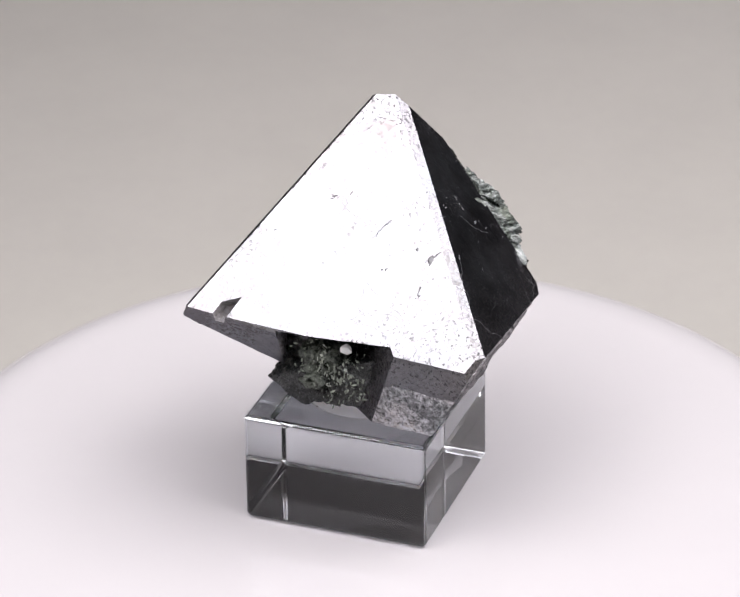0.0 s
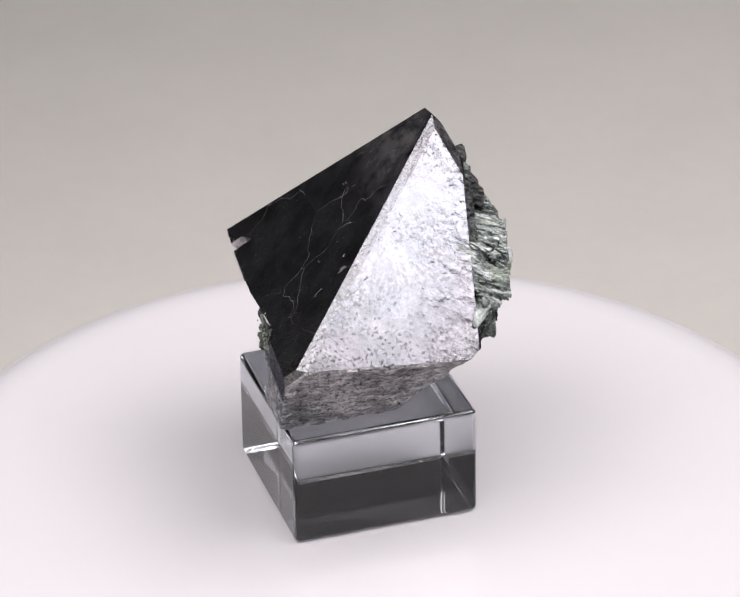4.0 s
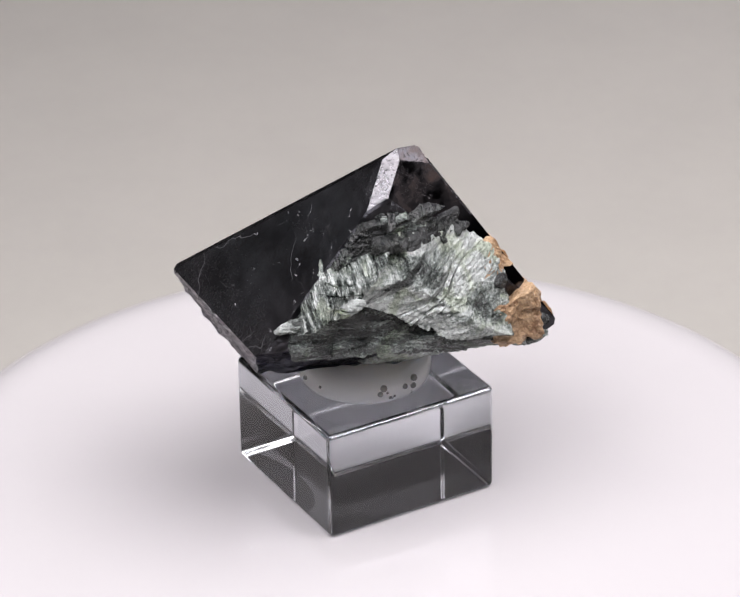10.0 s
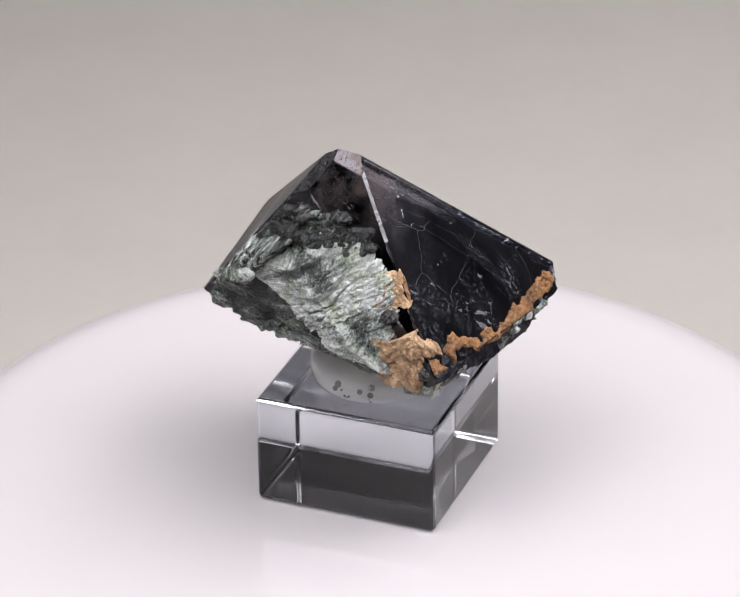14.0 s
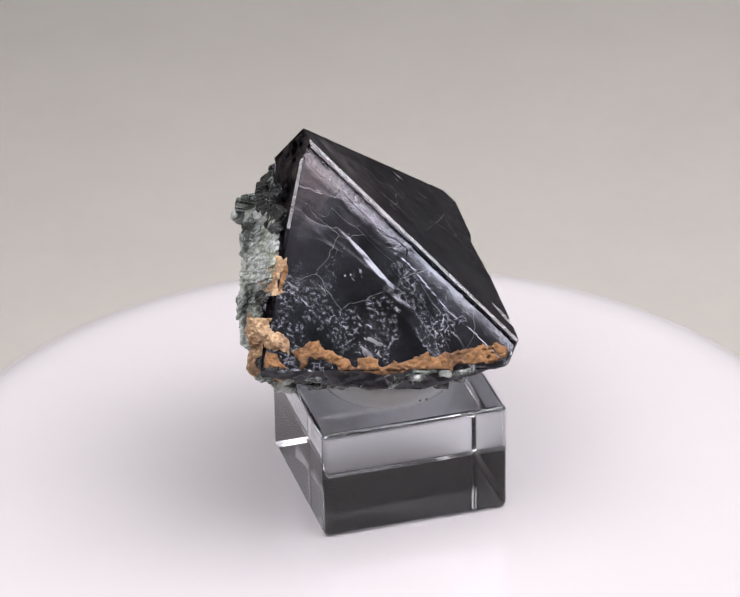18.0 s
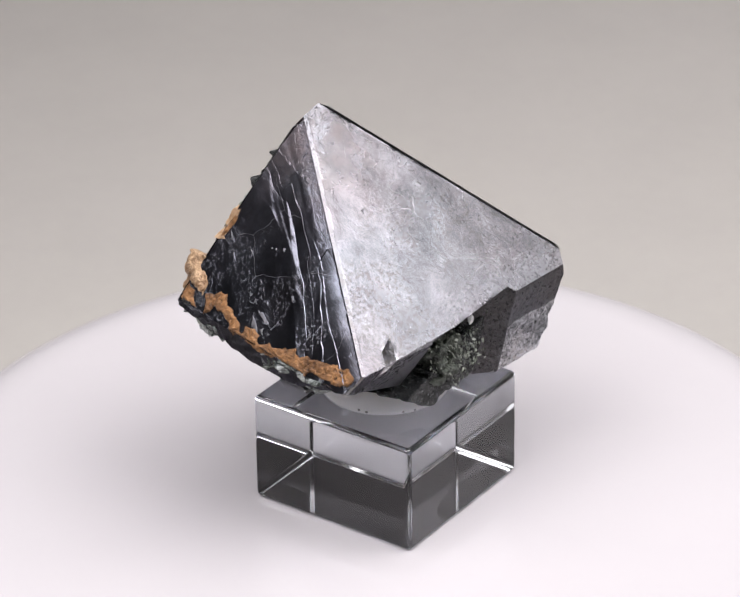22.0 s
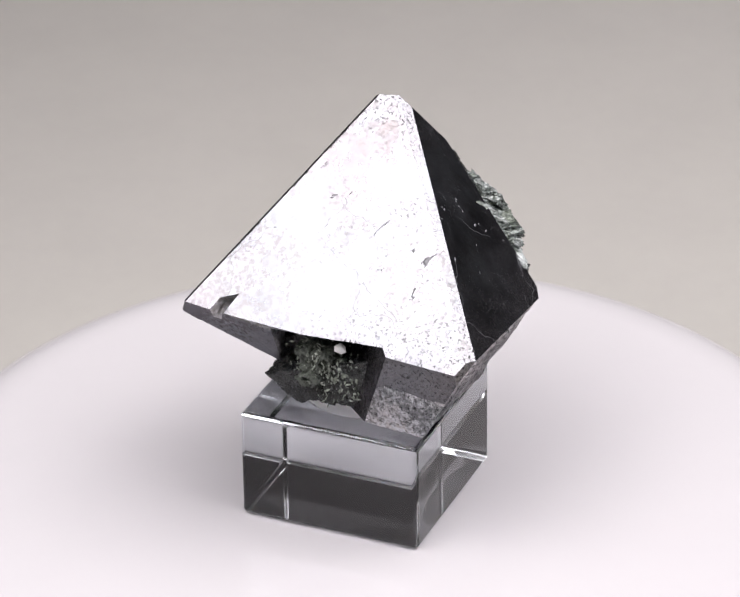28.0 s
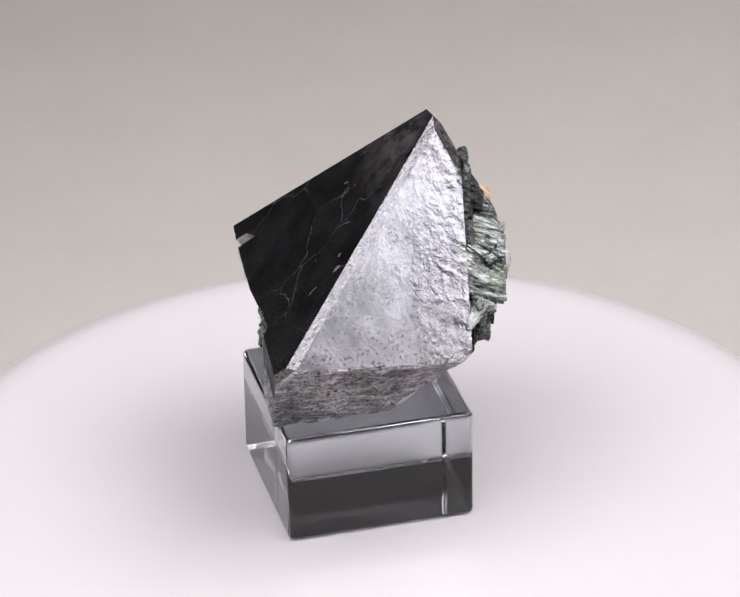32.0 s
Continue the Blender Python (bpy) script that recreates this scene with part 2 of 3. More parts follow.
SCHIST = schist_material("pale_schist", -0.026, 0.5, (0.50, 0.66, -0.56), 0.24)
DARK_SCHIST = schist_material("dark_schist", 0.135, 0.8)
MID_SCHIST = schist_material("grey_schist", 0.048, 0.6, (0.63, -0.777, 0.1), 0.3)
LIP_SCHIST = schist_material("pale_green_schist", 0.0, 0.9, (0.63, -0.777, 0.1), 0.2)
BLOCK_SCHIST = schist_material("fibrous_schist", 0.004, 0.4, (0.07, -0.085, -1.0), 0.75, True)
BLOCK_SCHIST.node_tree.nodes["Principled BSDF"].inputs["Metallic"].default_value = 0.45
PALE_RUST = plain_material("tan_crust", (0.20, 0.10, 0.045), (0.64, 0.44, 0.27), 230, 0.3, 1.0, 0.0, 0.0016)
RUST = plain_material("rusty_crust", (0.05, 0.019, 0.007), (0.40, 0.20, 0.08), 230, 0.4, 1.0, 0.0, 0.0016)
WALL = plain_material("grey_wall_paint", (0.24, 0.233, 0.255), (0.265, 0.258, 0.28), 6, 0.8, 0.05)
DARK_WALL = plain_material("dark_wall_paint", (0.06, 0.058, 0.06), (0.07, 0.068, 0.07), 6, 0.8, 0.05)
TABLE = plain_material("white_turntable", (0.54, 0.517, 0.528), (0.555, 0.531, 0.541), 8, 0.05, 0.0)
TABLE.node_tree.nodes["Principled BSDF"].inputs["Specular IOR Level"].default_value = 0.9
PAPER = plain_material("grey_paper", (0.368, 0.350, 0.323), (0.383, 0.364, 0.336), 40, 0.85, 0.05)
PUTTY, _nt, _p = material("clear_putty")
_p.inputs["Base Color"].default_value = (1.0, 0.985, 0.96, 1)
_p.inputs["Roughness"].default_value = 0.18
_p.inputs["Subsurface Weight"].default_value = 1.0
_p.inputs["Subsurface Radius"].default_value = (1.0, 0.95, 0.88)
_p.inputs["Subsurface Scale"].default_value = 0.012
_p.inputs["Coat Weight"].default_value = 0.4
ACRYLIC, _nt, _p = material("clear_acrylic")
_p.inputs["Base Color"].default_value = (0.93, 0.955, 1.0, 1)
_p.inputs["Roughness"].default_value = 0.0
_p.inputs["Transmission Weight"].default_value = 1.0
_p.inputs["IOR"].default_value = 1.49


# ---- mesh helpers ----
def part(name, bm, mats, parent=None, label="", smooth=False):
    me = bpy.data.meshes.new(name)
    bm.to_mesh(me)
    bm.free()
    for m in mats if isinstance(mats, (list, tuple)) else (mats,):
        me.materials.append(m)
    if smooth:
        me.polygons.foreach_set("use_smooth", [True] * len(me.polygons))
    ob = new(name, me)
    ob.parent = parent
    return tagged(ob, label)


def cut_body(planes, size=140, centre=(0, 0, 40)):
    """A convex body: a block cut by planes (normal, distance in mm, material)."""
    bm = bmesh.new()
    bmesh.ops.create_cube(bm, size=size, matrix=Matrix.Translation(centre))
    for n, d, mat in planes:
        n = Vector(n).normalized()
        bmesh.ops.bisect_plane(bm, geom=bm.verts[:] + bm.edges[:] + bm.faces[:], plane_co=n * d, plane_no=n, clear_outer=True, dist=1e-5)
        rim = [e for e in bm.edges if e.is_boundary]
        if rim:
            for f in bmesh.ops.holes_fill(bm, edges=rim, sides=0)["faces"]:
                f.material_index = mat
    bmesh.ops.recalc_face_normals(bm, faces=bm.faces[:])
    return bm


def densify(bm, edge, rounds=7):
    bmesh.ops.triangulate(bm, faces=bm.faces[:])
    for _ in range(rounds):
        long = [e for e in bm.edges if e.calc_length() > edge]
        if not long:
            break
        bmesh.ops.subdivide_edges(bm, edges=long, cuts=1)
        bmesh.ops.triangulate(bm, faces=bm.faces[:])


def scaled(bm):
    bmesh.ops.scale(bm, vec=(MM, MM, MM), verts=bm.verts[:])
    return bm


def lumps(v, f, octaves=4):
    return noise.fractal(v * f, 1.0, 2.0, octaves)


# ---- setting ----
def lathe(profile, steps=128, close=False):
    bm = bmesh.new()
    rings = []
    for r, z in profile:
        if r == 0:
            rings.append([bm.verts.new((0, 0, z))])
        else:
            rings.append([bm.verts.new((r * math.cos(2 * math.pi * i / steps), r * math.sin(2 * math.pi * i / steps), z)) for i in range(steps)])
    for a, b in zip(rings, rings[1:]):
        for i in range(steps):
            j = (i + 1) % steps
            if len(a) == 1:
                bm.faces.new((a[0], b[i], b[j]))
            elif len(b) == 1:
                bm.faces.new((a[i], b[0], a[j]))
            else:
                bm.faces.new((a[i], b[i], b[j], a[j]))
    bmesh.ops.recalc_face_normals(bm, faces=bm.faces[:])
    return bm


def paper_ground():
    """A wide sheet of paper under the turntable."""
    bm = bmesh.new()
    bmesh.ops.create_grid(bm, x_segments=24, y_segments=24, size=1.31)
    for v in bm.verts:
        v.co.z = -0.03 + 0.0006 * noise.noise(v.co * 4)
    bmesh.ops.solidify(bm, geom=bm.faces[:], thickness=0.001)
    ob = part("ground", bm, PAPER, None, "seamless light grey paper under the turntable", True)
    return tagged(ob, category="paper", kind="structure")


paper_ground()


def plain_wall(name, at, size, label):
    bm = bmesh.new()
    bmesh.ops.create_cube(bm, size=1.0)
    for v in bm.verts:
        v.co = Vector((at[0] + v.co.x * size[0], at[1] + v.co.y * size[1], at[2] + v.co.z * size[2]))
    ob = part(name, bm, DARK_WALL if "dark" in label else WALL, None, label)
    return tagged(ob, category="ceiling" if name == "ceiling" else "wall", kind="structure")


# the plain dim room round the shot
plain_wall("wall_north", (0, 1.36, 0.76), (2.6, 0.1, 1.6), "plain lilac-grey painted wall behind the turntable")
plain_wall("wall_south", (0, -1.36, 0.76), (2.6, 0.1, 1.6), "plain dark grey painted wall behind the camera")
plain_wall("wall_east", (1.36, 0, 0.76), (0.1, 2.6, 1.6), "plain lilac-grey painted wall beside the table")
plain_wall("wall_west", (-1.36, 0, 0.76), (0.1, 2.6, 1.6), "plain lilac-grey painted wall beside the table")
plain_wall("ceiling", (0, 0, 1.6), (2.8, 2.8, 0.08), "plain dark grey painted ceiling of the room")

turntable = part("turntable", lathe([(0.0, 0.0)] + [(0.0690 + 0.0110 * math.sin(radians(a)), -0.0045 + 0.0045 * math.cos(radians(a))) for a in range(0, 91, 10)] + [(0.0800, -0.010), (0.0791, -0.011), (0, -0.011)], 192), TABLE, None,
                 "round glossy white plastic turntable", True)
tagged(turntable, category="turntable")
part("base", lathe([(0, -0.0115), (0.055, -0.0115), (0.06, -0.029), (0, -0.029)]), TABLE, turntable, "white plastic base", True)


def acrylic_block():
    bm = bmesh.new()
    bmesh.ops.create_cube(bm, size=1.0)
    for v in bm.verts:
        v.co = Vector((v.co.x * 31.75, v.co.y * 31.75, 0.15 + (v.co.z + 0.5) * 19.5))
    bmesh.ops.bevel(bm, geom=bm.edges[:], offset=1.0, segments=8, profile=0.5, affect="EDGES")
    bmesh.ops.transform(bm, matrix=pose(-1.02, -2.54, 0, 0, 0, -110.52), verts=bm.verts[:])
    ob = part("acrylic_block", scaled(bm), ACRYLIC, None, "clear acrylic display block under the mineral", True)
    # flat faces stay flat, the rounded edges shade evenly
    turn, half = pose(-1.02, -2.54, 9.9, 0, 0, -110.52), (14.875, 14.875, 8.75)
    back, normals = turn.inverted(), []
    for v in ob.data.vertices:
        p = back @ (v.co * 1000)
        n = Vector([c - max(-h, min(h, c)) for c, h in zip(p, half)])
        normals.append((turn.to_3x3() @ n).normalized())
    ob.data.normals_split_custom_set_from_vertices(normals)
    return tagged(ob, category="display block")


block = acrylic_block()
putty = part("mounting_putty", scaled(lathe([(0, 19.15), (10.0, 19.15), (10.7, 19.5), (11.2, 20.6), (11.3, 22.2), (11.0, 23.6), (10.0, 24.6), (0, 25.6)], 96)), PUTTY, None,
             "round pad of clear mounting putty with air bubbles", True)
for v in putty.data.vertices:
    v.co += Vector((-0.0009, -0.0024, 0))
tagged(putty, category="putty")

BUBBLE, _nt, _p = material("air_bubble")
_p.inputs["Base Color"].default_value = (0.42, 0.40, 0.39, 1)
_p.inputs["Roughness"].default_value = 0.08
_p.inputs["Transmission Weight"].default_value = 0.5
_p.inputs["IOR"].default_value = 1.45
rnd = random.Random(21)
spots = [(86, 22.9, 0.62), (85, 21.5, 0.55), (76, 22.0, 0.5), (56, 22.6, 0.62), (53, 21.6, 0.5), (62, 20.6, 0.3), (64, 20.4, 0.22), (66, 20.7, 0.25), (-20, 22.0, 0.45)]
spots += [(rnd.uniform(0, 360), rnd.uniform(20.0, 22.4), rnd.uniform(0.15, 0.28)) for _ in range(9)]
for a, up, size in spots:
    reach = 10.8 + 0.5 * min(1.0, (up - 19.6) / 1.6)
    bm = bmesh.new()
    bmesh.ops.create_icosphere(bm, subdivisions=2, radius=size, matrix=Matrix.Translation((-0.9 + reach * math.cos(radians(a)), -2.4 + reach * math.sin(radians(a)), up)))
    part("bubble", scaled(bm), BUBBLE, putty, "", True)

# ---- the specimen ----
specimen = tagged(new("mineral_specimen"), "black octahedral crystal in green schist with rusty crust", "mineral")
F1, F2, F3, F4 = (-0.303, -0.634, 0.712), (0.765, -0.218, 0.607), (0.299, 0.861, 0.410), (-0.736, 0.408, 0.541)
D1, D2, D3, D4 = 40.65, 43.4, 38.0, 40.05
LOW1, LOW2, LOW4 = (-0.44, -0.898, -0.03), (0.80, -0.355, -0.485), (-0.397, -0.014, -0.918)
CONTACT, SIDE, UNDER = (0.6065, 0.79, 0.0896), (0.640, 0.768, 0.0), (0.425, 0.48, -0.767)
BACKLOW = (-0.201, 0.309, -0.929)
UPPER, EDGE4 = (0.445, 0.827, 0.342), (-0.85, 0.52, -0.05)
FIBRE = Vector((0.50, 0.66, -0.56)).normalized()
ACROSS = FIBRE.cross(Vector((0, 0, 1))).normalized()
STACK = Vector((0.49, 0.10, 0.866)).normalized()


def slab_way(out, along, up):
    """A direction from the slab's own axes: out of the contact, along it, up."""
    return (0.609 * out + 0.63 * along, 0.793 * out - 0.777 * along, up)


def ridge_cut(a, da, b, db, depth, mat):
    """A plane that takes the edge between two faces off, to a depth in mm."""
    a, b = Vector(a).normalized(), Vector(b).normalized()
    n = (a + b).normalized()
    return n, (da + db) / (a + b).length - depth, mat


def boolean_cut(ob, bm):
    """Cut the body bm out of ob's mesh."""
    me = bpy.data.meshes.new("cutter")
    bm.to_mesh(me)
    bm.free()
    cutter = new("cutter", me)
    mod = ob.modifiers.new("cut", "BOOLEAN")
    mod.operation, mod.object, mod.solver = "DIFFERENCE", cutter, "EXACT"
    bpy.context.view_layer.update()
    made = bpy.data.meshes.new_from_object(ob.evaluated_get(bpy.context.evaluated_depsgraph_get()))
    ob.modifiers.clear()
    old, ob.data = ob.data, made
    bpy.data.meshes.remove(old)
    bpy.data.objects.remove(cutter)
    bpy.data.meshes.remove(me)


def crystal_core():
    core = [(F1, D1, 0), (F2, D2, 7), (F3, D3, 6), (F4, D4, 3), (LOW1, 18.7, 2), (LOW2, 5.2, 2), (LOW4, -19.5, 5),
            (UNDER, -16.6, 5), (BACKLOW, -21.6, 5), (CONTACT, 20.4, 5), (EDGE4, 23.0, 5), ((0, 0, -1), -24.0, 2),
            ridge_cut(F1, D1, F2, D2, 0.6, 1), ridge_cut(F1, D1, F4, D4, 0.22, 1), ridge_cut(F2, D2, F3, D3, 1.0, 1), ridge_cut(F3, D3, F4, D4, 0.22, 1),
            ((0.16, 0.75, 0.64), 51.3, 6), ((0.45, -0.887, 0.1), 36.3, 0), ((-0.97, -0.24, 0.0), 30.9, 0)]
    ob = part("crystal", cut_body(core), [CRYSTAL, BEVEL, FRACTURE, GLASSY, STRIATED, ROUGH_FOOT, DARK_FACE, FROSTED], specimen, "glossy black octahedral crystal with bevelled edges")
    hollow = cut_body([((0, 0.15, 0.989), 34.6, 2), ((-1, 0.2, 0), 12.4, 2), ((0.86, 0.45, -0.16), -13.9, 2), ((0.44, 0.898, 0.03), -10.6, 2), ((0, 0, -1), -15, 2), ((-0.39, -0.92, 0.3), 60, 2)])
    boolean_cut(ob, hollow)
    # the undercut beside the hollow, below the front face
    boolean_cut(ob, cut_body([((0.415, 0.741, 0.529), 2.3, 0), ((1, 0.1, 0), -12.6, 0), ((-0.44, -0.898, 0), 30, 0), ((0, 0, -1), -20, 0), ((-1, 0, 0), 45, 0), ((0, 0, 1), 39, 0)]))
    # a broken notch on the front face near its lower corner
    at, side, slope = Vector((-23.8, -9.2, 38.3)), Vector((0.86, -0.49, -0.07)).normalized(), Vector((-0.307, -0.642, -0.702))
    boolean_cut(ob, cut_body([(w * k, w.normalized().dot(at) * k + reach, 2) for w, reach in ((side + slope * 0.3, 1.2), (slope + side * 0.5, 1.4)) for k in (1, -1)] + [((0.36, 0.60, -0.712), -39.5, 2)]))
    bm = bmesh.new()
    bm.from_mesh(ob.data)
    densify(bm, 0.62, 8)
    bm.normal_update()
    push = {}
    # the ridge between F1 and F4 and the way from it into F4
    n1, n4 = Vector(F1).normalized(), Vector(F4).normalized()
    ridge = n1.cross(n4).normalized()
    inward = n4.cross(ridge) * (-1 if n4.cross(ridge).dot(n1) > 0 else 1)
    fold = Vector(F2).cross(Vector(LOW2)).normalized()
    down = fold.cross(Vector(LOW2)).normalized()
    rim_at = inward.dot(Vector((1.5, 11.5, 66.8)))
    for f in bm.faces:
        c = f.calc_center_median()
        if f.material_index == 2 and f.normal.dot(Vector(LOW1).normalized()) > 0.98 and c.z > 31.5 + 0.9 * noise.noise(c * 0.3):
            f.material_index = 4 if c.x > -15 else 0
        if f.material_index == 1 and c.z < 55.5 and f.normal.dot((Vector(F3) + Vector(F4)).normalized()) > 0.99:
            f.material_index = 6
        if c.z > 24 and abs(f.normal.dot(Vector((0.86, 0.45, -0.16)).normalized())) > 0.985 and -8 < c.x < 4 and c.y < -10:
            f.material_index = 4
        if f.normal.dot(Vector((-0.415, -0.741, -0.529))) > 0.97:
            f.material_index = 0
        for v in f.verts:
            push.setdefault(v, []).append((f.normal.copy(), f.material_index))
    for v, near in push.items():
        n = sum((k[0] for k in near), Vector()).normalized()
        kinds = {k[1] for k in near}
        if kinds <= {2, 5}:
            u, w = v.co.dot(fold), v.co.dot(down)
            v.co += n * (0.5 * noise.noise(Vector((w * 0.35, u * 0.07, 0))) + 0.16 * noise.noise(Vector((w * 1.3, u * 0.3, 5))) + 0.45 * lumps(v.co, 0.3, 5))
        elif kinds & {2, 5}:
            v.co += Vector((noise.noise(v.co * 0.7), noise.noise(v.co * 0.7 + Vector((9, 0, 0))), noise.noise(v.co * 0.7 + Vector((0, 9, 0))))) * 0.06
        elif len(kinds) == 1:
            # lumpy growth where the faces run into the schist
            near_rock = max(0.0, 1.0 - (20.4 - v.co.dot(Vector(CONTACT))) / 5.5) if n.dot(Vector(F2)) > 0.9 else 0.0
            v.co += n * (0.035 * noise.noise(v.co * 0.16) + near_rock * (0.05 * lumps(v.co, 0.45, 3) + 0.03 * lumps(v.co, 1.2, 2)) + (0.16 * noise.noise(v.co * 0.3) if n.dot(Vector(F3)) > 0.9 and v.co.z < 60 else 0.0))
        if not kinds & {2, 5} and max(k[0].dot(n4) for k in near) > 0.95:
            # shell-like breaks below the ridge, stepped at their rim
            w, u = v.co.dot(inward) - rim_at, v.co.dot(ridge)
            for reach, seed, deep in ((6.2, 0, 0.010), (3.4, 7, 0.012)):
                wide = reach + 2.4 * noise.noise(Vector((u * 0.07, seed, 0))) + 1.5 * abs(noise.noise(Vector((u * 0.13, seed + 3, 0))))
                if 0 < w < wide:
                    v.co -= n4 * (deep * (wide - w) ** 2 + 0.05)
    bm.to_mesh(ob.data)
    bm.free()
    ob.data.transform(Matrix.Scale(MM, 4))
    ob.data.polygons.foreach_set("use_smooth", [True] * len(ob.data.polygons))
    ob.data.set_sharp_from_angle(angle=radians(22))
    return ob


def peel(ob, test, lift, name, mats, label):
    """A thin crust on ob: a raised copy of the faces where test(centre, normal) is over nothing, in mm, sunk at its rim."""
    src = bmesh.new()
    src.from_mesh(ob.data)
    bmesh.ops.scale(src, vec=(1000, 1000, 1000), verts=src.verts[:])
    src.normal_update()
    bmesh.ops.delete(src, geom=[f for f in src.faces if test(f.calc_center_median(), f.normal) <= -0.7], context="FACES")
    for _ in range(2):
        bmesh.ops.subdivide_edges(src, edges=[e for e in src.edges if e.calc_length() > 0.2], cuts=1)
        bmesh.ops.triangulate(src, faces=src.faces[:])
    src.normal_update()
    bmesh.ops.delete(src, geom=[f for f in src.faces if test(f.calc_center_median(), f.normal) <= 0], context="FACES")
    bmesh.ops.delete(src, geom=[v for v in src.verts if not v.link_faces], context="VERTS")
    src.normal_update()
    rim = {v for e in src.edges if e.is_boundary for v in e.verts}
    second = {w for v in rim for e in v.link_edges for w in e.verts} - rim
    third = {w for v in second for e in v.link_edges for w in e.verts} - rim - second
    move = []
    for v in src.verts:
        k = -0.25 if v in rim else (0.3 * lift if v in second else lift * (0.8 if v in third else 1.0) * (1 + 0.9 * lumps(v.co, 0.8, 3)))
        move.append((v, v.co + v.normal * k))
    for v, co in move:
        v.co = co
    # every patch that hangs together is a piece of its own; the smallest flakes are left off
    left = set(src.faces)
    patches = []
    while left:
        todo, patch = [left.pop()], []
        while todo:
            f = todo.pop()
            patch.append(f)
            for e in f.edges:
                for g in e.link_faces:
                    if g in left:
                        left.remove(g)
                        todo.append(g)
        patches.append(patch)
    for patch in patches:
        if len(patch) < 60:
            continue
        bm = bmesh.new()
        made = {}
        for f in patch:
            for v in f.verts:
                if v not in made:
                    made[v] = bm.verts.new(v.co)
            bm.faces.new([made[v] for v in f.verts])
        part(name, scaled(bm), mats, specimen, label, True)
    src.free()


def soft_step(a, b, x):
    x = max(0.0, min(1.0, (x - a) / (b - a)))
    return x * x * (3 - 2 * x)


def rock(name, planes, centre, fine, shape, mats, label):
    """A rough stone: a ball pressed out to the planes round its centre, then roughened by shape(point, way)."""
    bm = bmesh.new()
    bmesh.ops.create_icosphere(bm, subdivisions=fine, radius=1.0)
    at = Vector(centre)
    walls = [(Vector(n).normalized(), d) for n, d in planes]
    assert all(n.dot(at) < d for n, d in walls), name + str([k for k, (n, d) in enumerate(walls) if n.dot(at) >= d])
    for v in bm.verts:
        way = v.co.normalized()
        reach = min((d - n.dot(at)) / n.dot(way) for n, d in walls if n.dot(way) > 1e-4)
        v.co = at + way * (reach + shape(at + way * reach, way))
    return part(name, scaled(bm), mats, specimen, label)


def leafy(p, way, size=1.0):
    """Fibrous, split schist: ledges between the layers, open splits, strands along the fibre, lumps."""
    a, b, c = p.dot(ACROSS), p.dot(STACK), p.dot(FIBRE)
    warp = b + 1.1 * noise.noise(p * 0.14)
    leaf = math.floor(warp / 1.5)
    ledge = noise.noise(Vector((leaf * 5.7, a * 0.16, c * 0.07)))
    gap = abs(noise.noise(Vector((a * 0.11, warp * 0.62, c * 0.08 + 4))))
    split = max(0.0, 1 - gap / 0.075)
    strand = noise.noise(Vector((a * 1.7, b * 2.0, c * 0.15)))
    return size * (1.15 * ledge - 0.85 * split + 0.3 * strand + 0.7 * lumps(p, 0.24, 4) + 0.16 * noise.noise(p * 2.3))


def lump(name, at, size, fine, shape, mats, label):
    bm = bmesh.new()
    bmesh.ops.create_icosphere(bm, subdivisions=fine, radius=1.0)
    for v in bm.verts:
        way = v.co.normalized()
        p = Vector(at) + Vector((way.x * size[0], way.y * size[1], way.z * size[2]))
        v.co = p + way * shape(p, way)
    return part(name, scaled(bm), mats, specimen, label)


def bead(name, a, b, thick, fine, shape, mats, label):
    """A rounded ridge from a to b."""
    bm = bmesh.new()
    bmesh.ops.create_icosphere(bm, subdivisions=fine, radius=1.0)
    a, b = Vector(a), Vector(b)
    along = (b - a).normalized()
    for v in bm.verts:
        way = v.co.normalized()
        k = way.dot(along)
        p = a.lerp(b, 0.5 + 0.5 * math.copysign(abs(k) ** 0.8, k)) + (way - along * k * 0.5) * thick
        v.co = p + way * shape(p, way)
    return part(name, scaled(bm), mats, specimen, label)


crystal = crystal_core()
INNER = ((-0.6065, -0.79, -0.0896), -17.4)
# the dark base of the slab, the pale slab, the fibrous block that stands out of it
rock("dark_schist", [(F2, 42.4), (F3, 37.6), (F4, 39.2), (slab_way(1, 0.05, -0.03), 18.8), (UPPER, 31.6), (UNDER, -15.6), INNER, (LOW4, -20.8), (BACKLOW, -21.4),
                 (slab_way(0, 1, 0), 12.4), (LOW2, 4.9), (EDGE4, 19.6), (slab_way(0, -0.62, 0.78), 54.6)], (9, 14.5, 43), 7, leafy, MID_SCHIST, "dark green-grey layered schist")
slab = rock("schist", [(F3, 38.6), (F4, 38.6), (slab_way(1, 0.05, -0.03), 19.4), (slab_way(0.75, 0.1, 0.62), 47.6), (slab_way(0.3, 0, 0.95), 57.2), (slab_way(0, -0.62, 0.78), 51.8), (slab_way(0.2, 0.47, -0.86), -35.2), (slab_way(0.5, 0, -0.866), -21.5), INNER, (slab_way(0, 0.8, 0.6), 29.6),
            (slab_way(0, -1, 0.1), 26.4)], (4, 18, 44), 7, leafy, SCHIST, "pale grey-green fibrous schist")
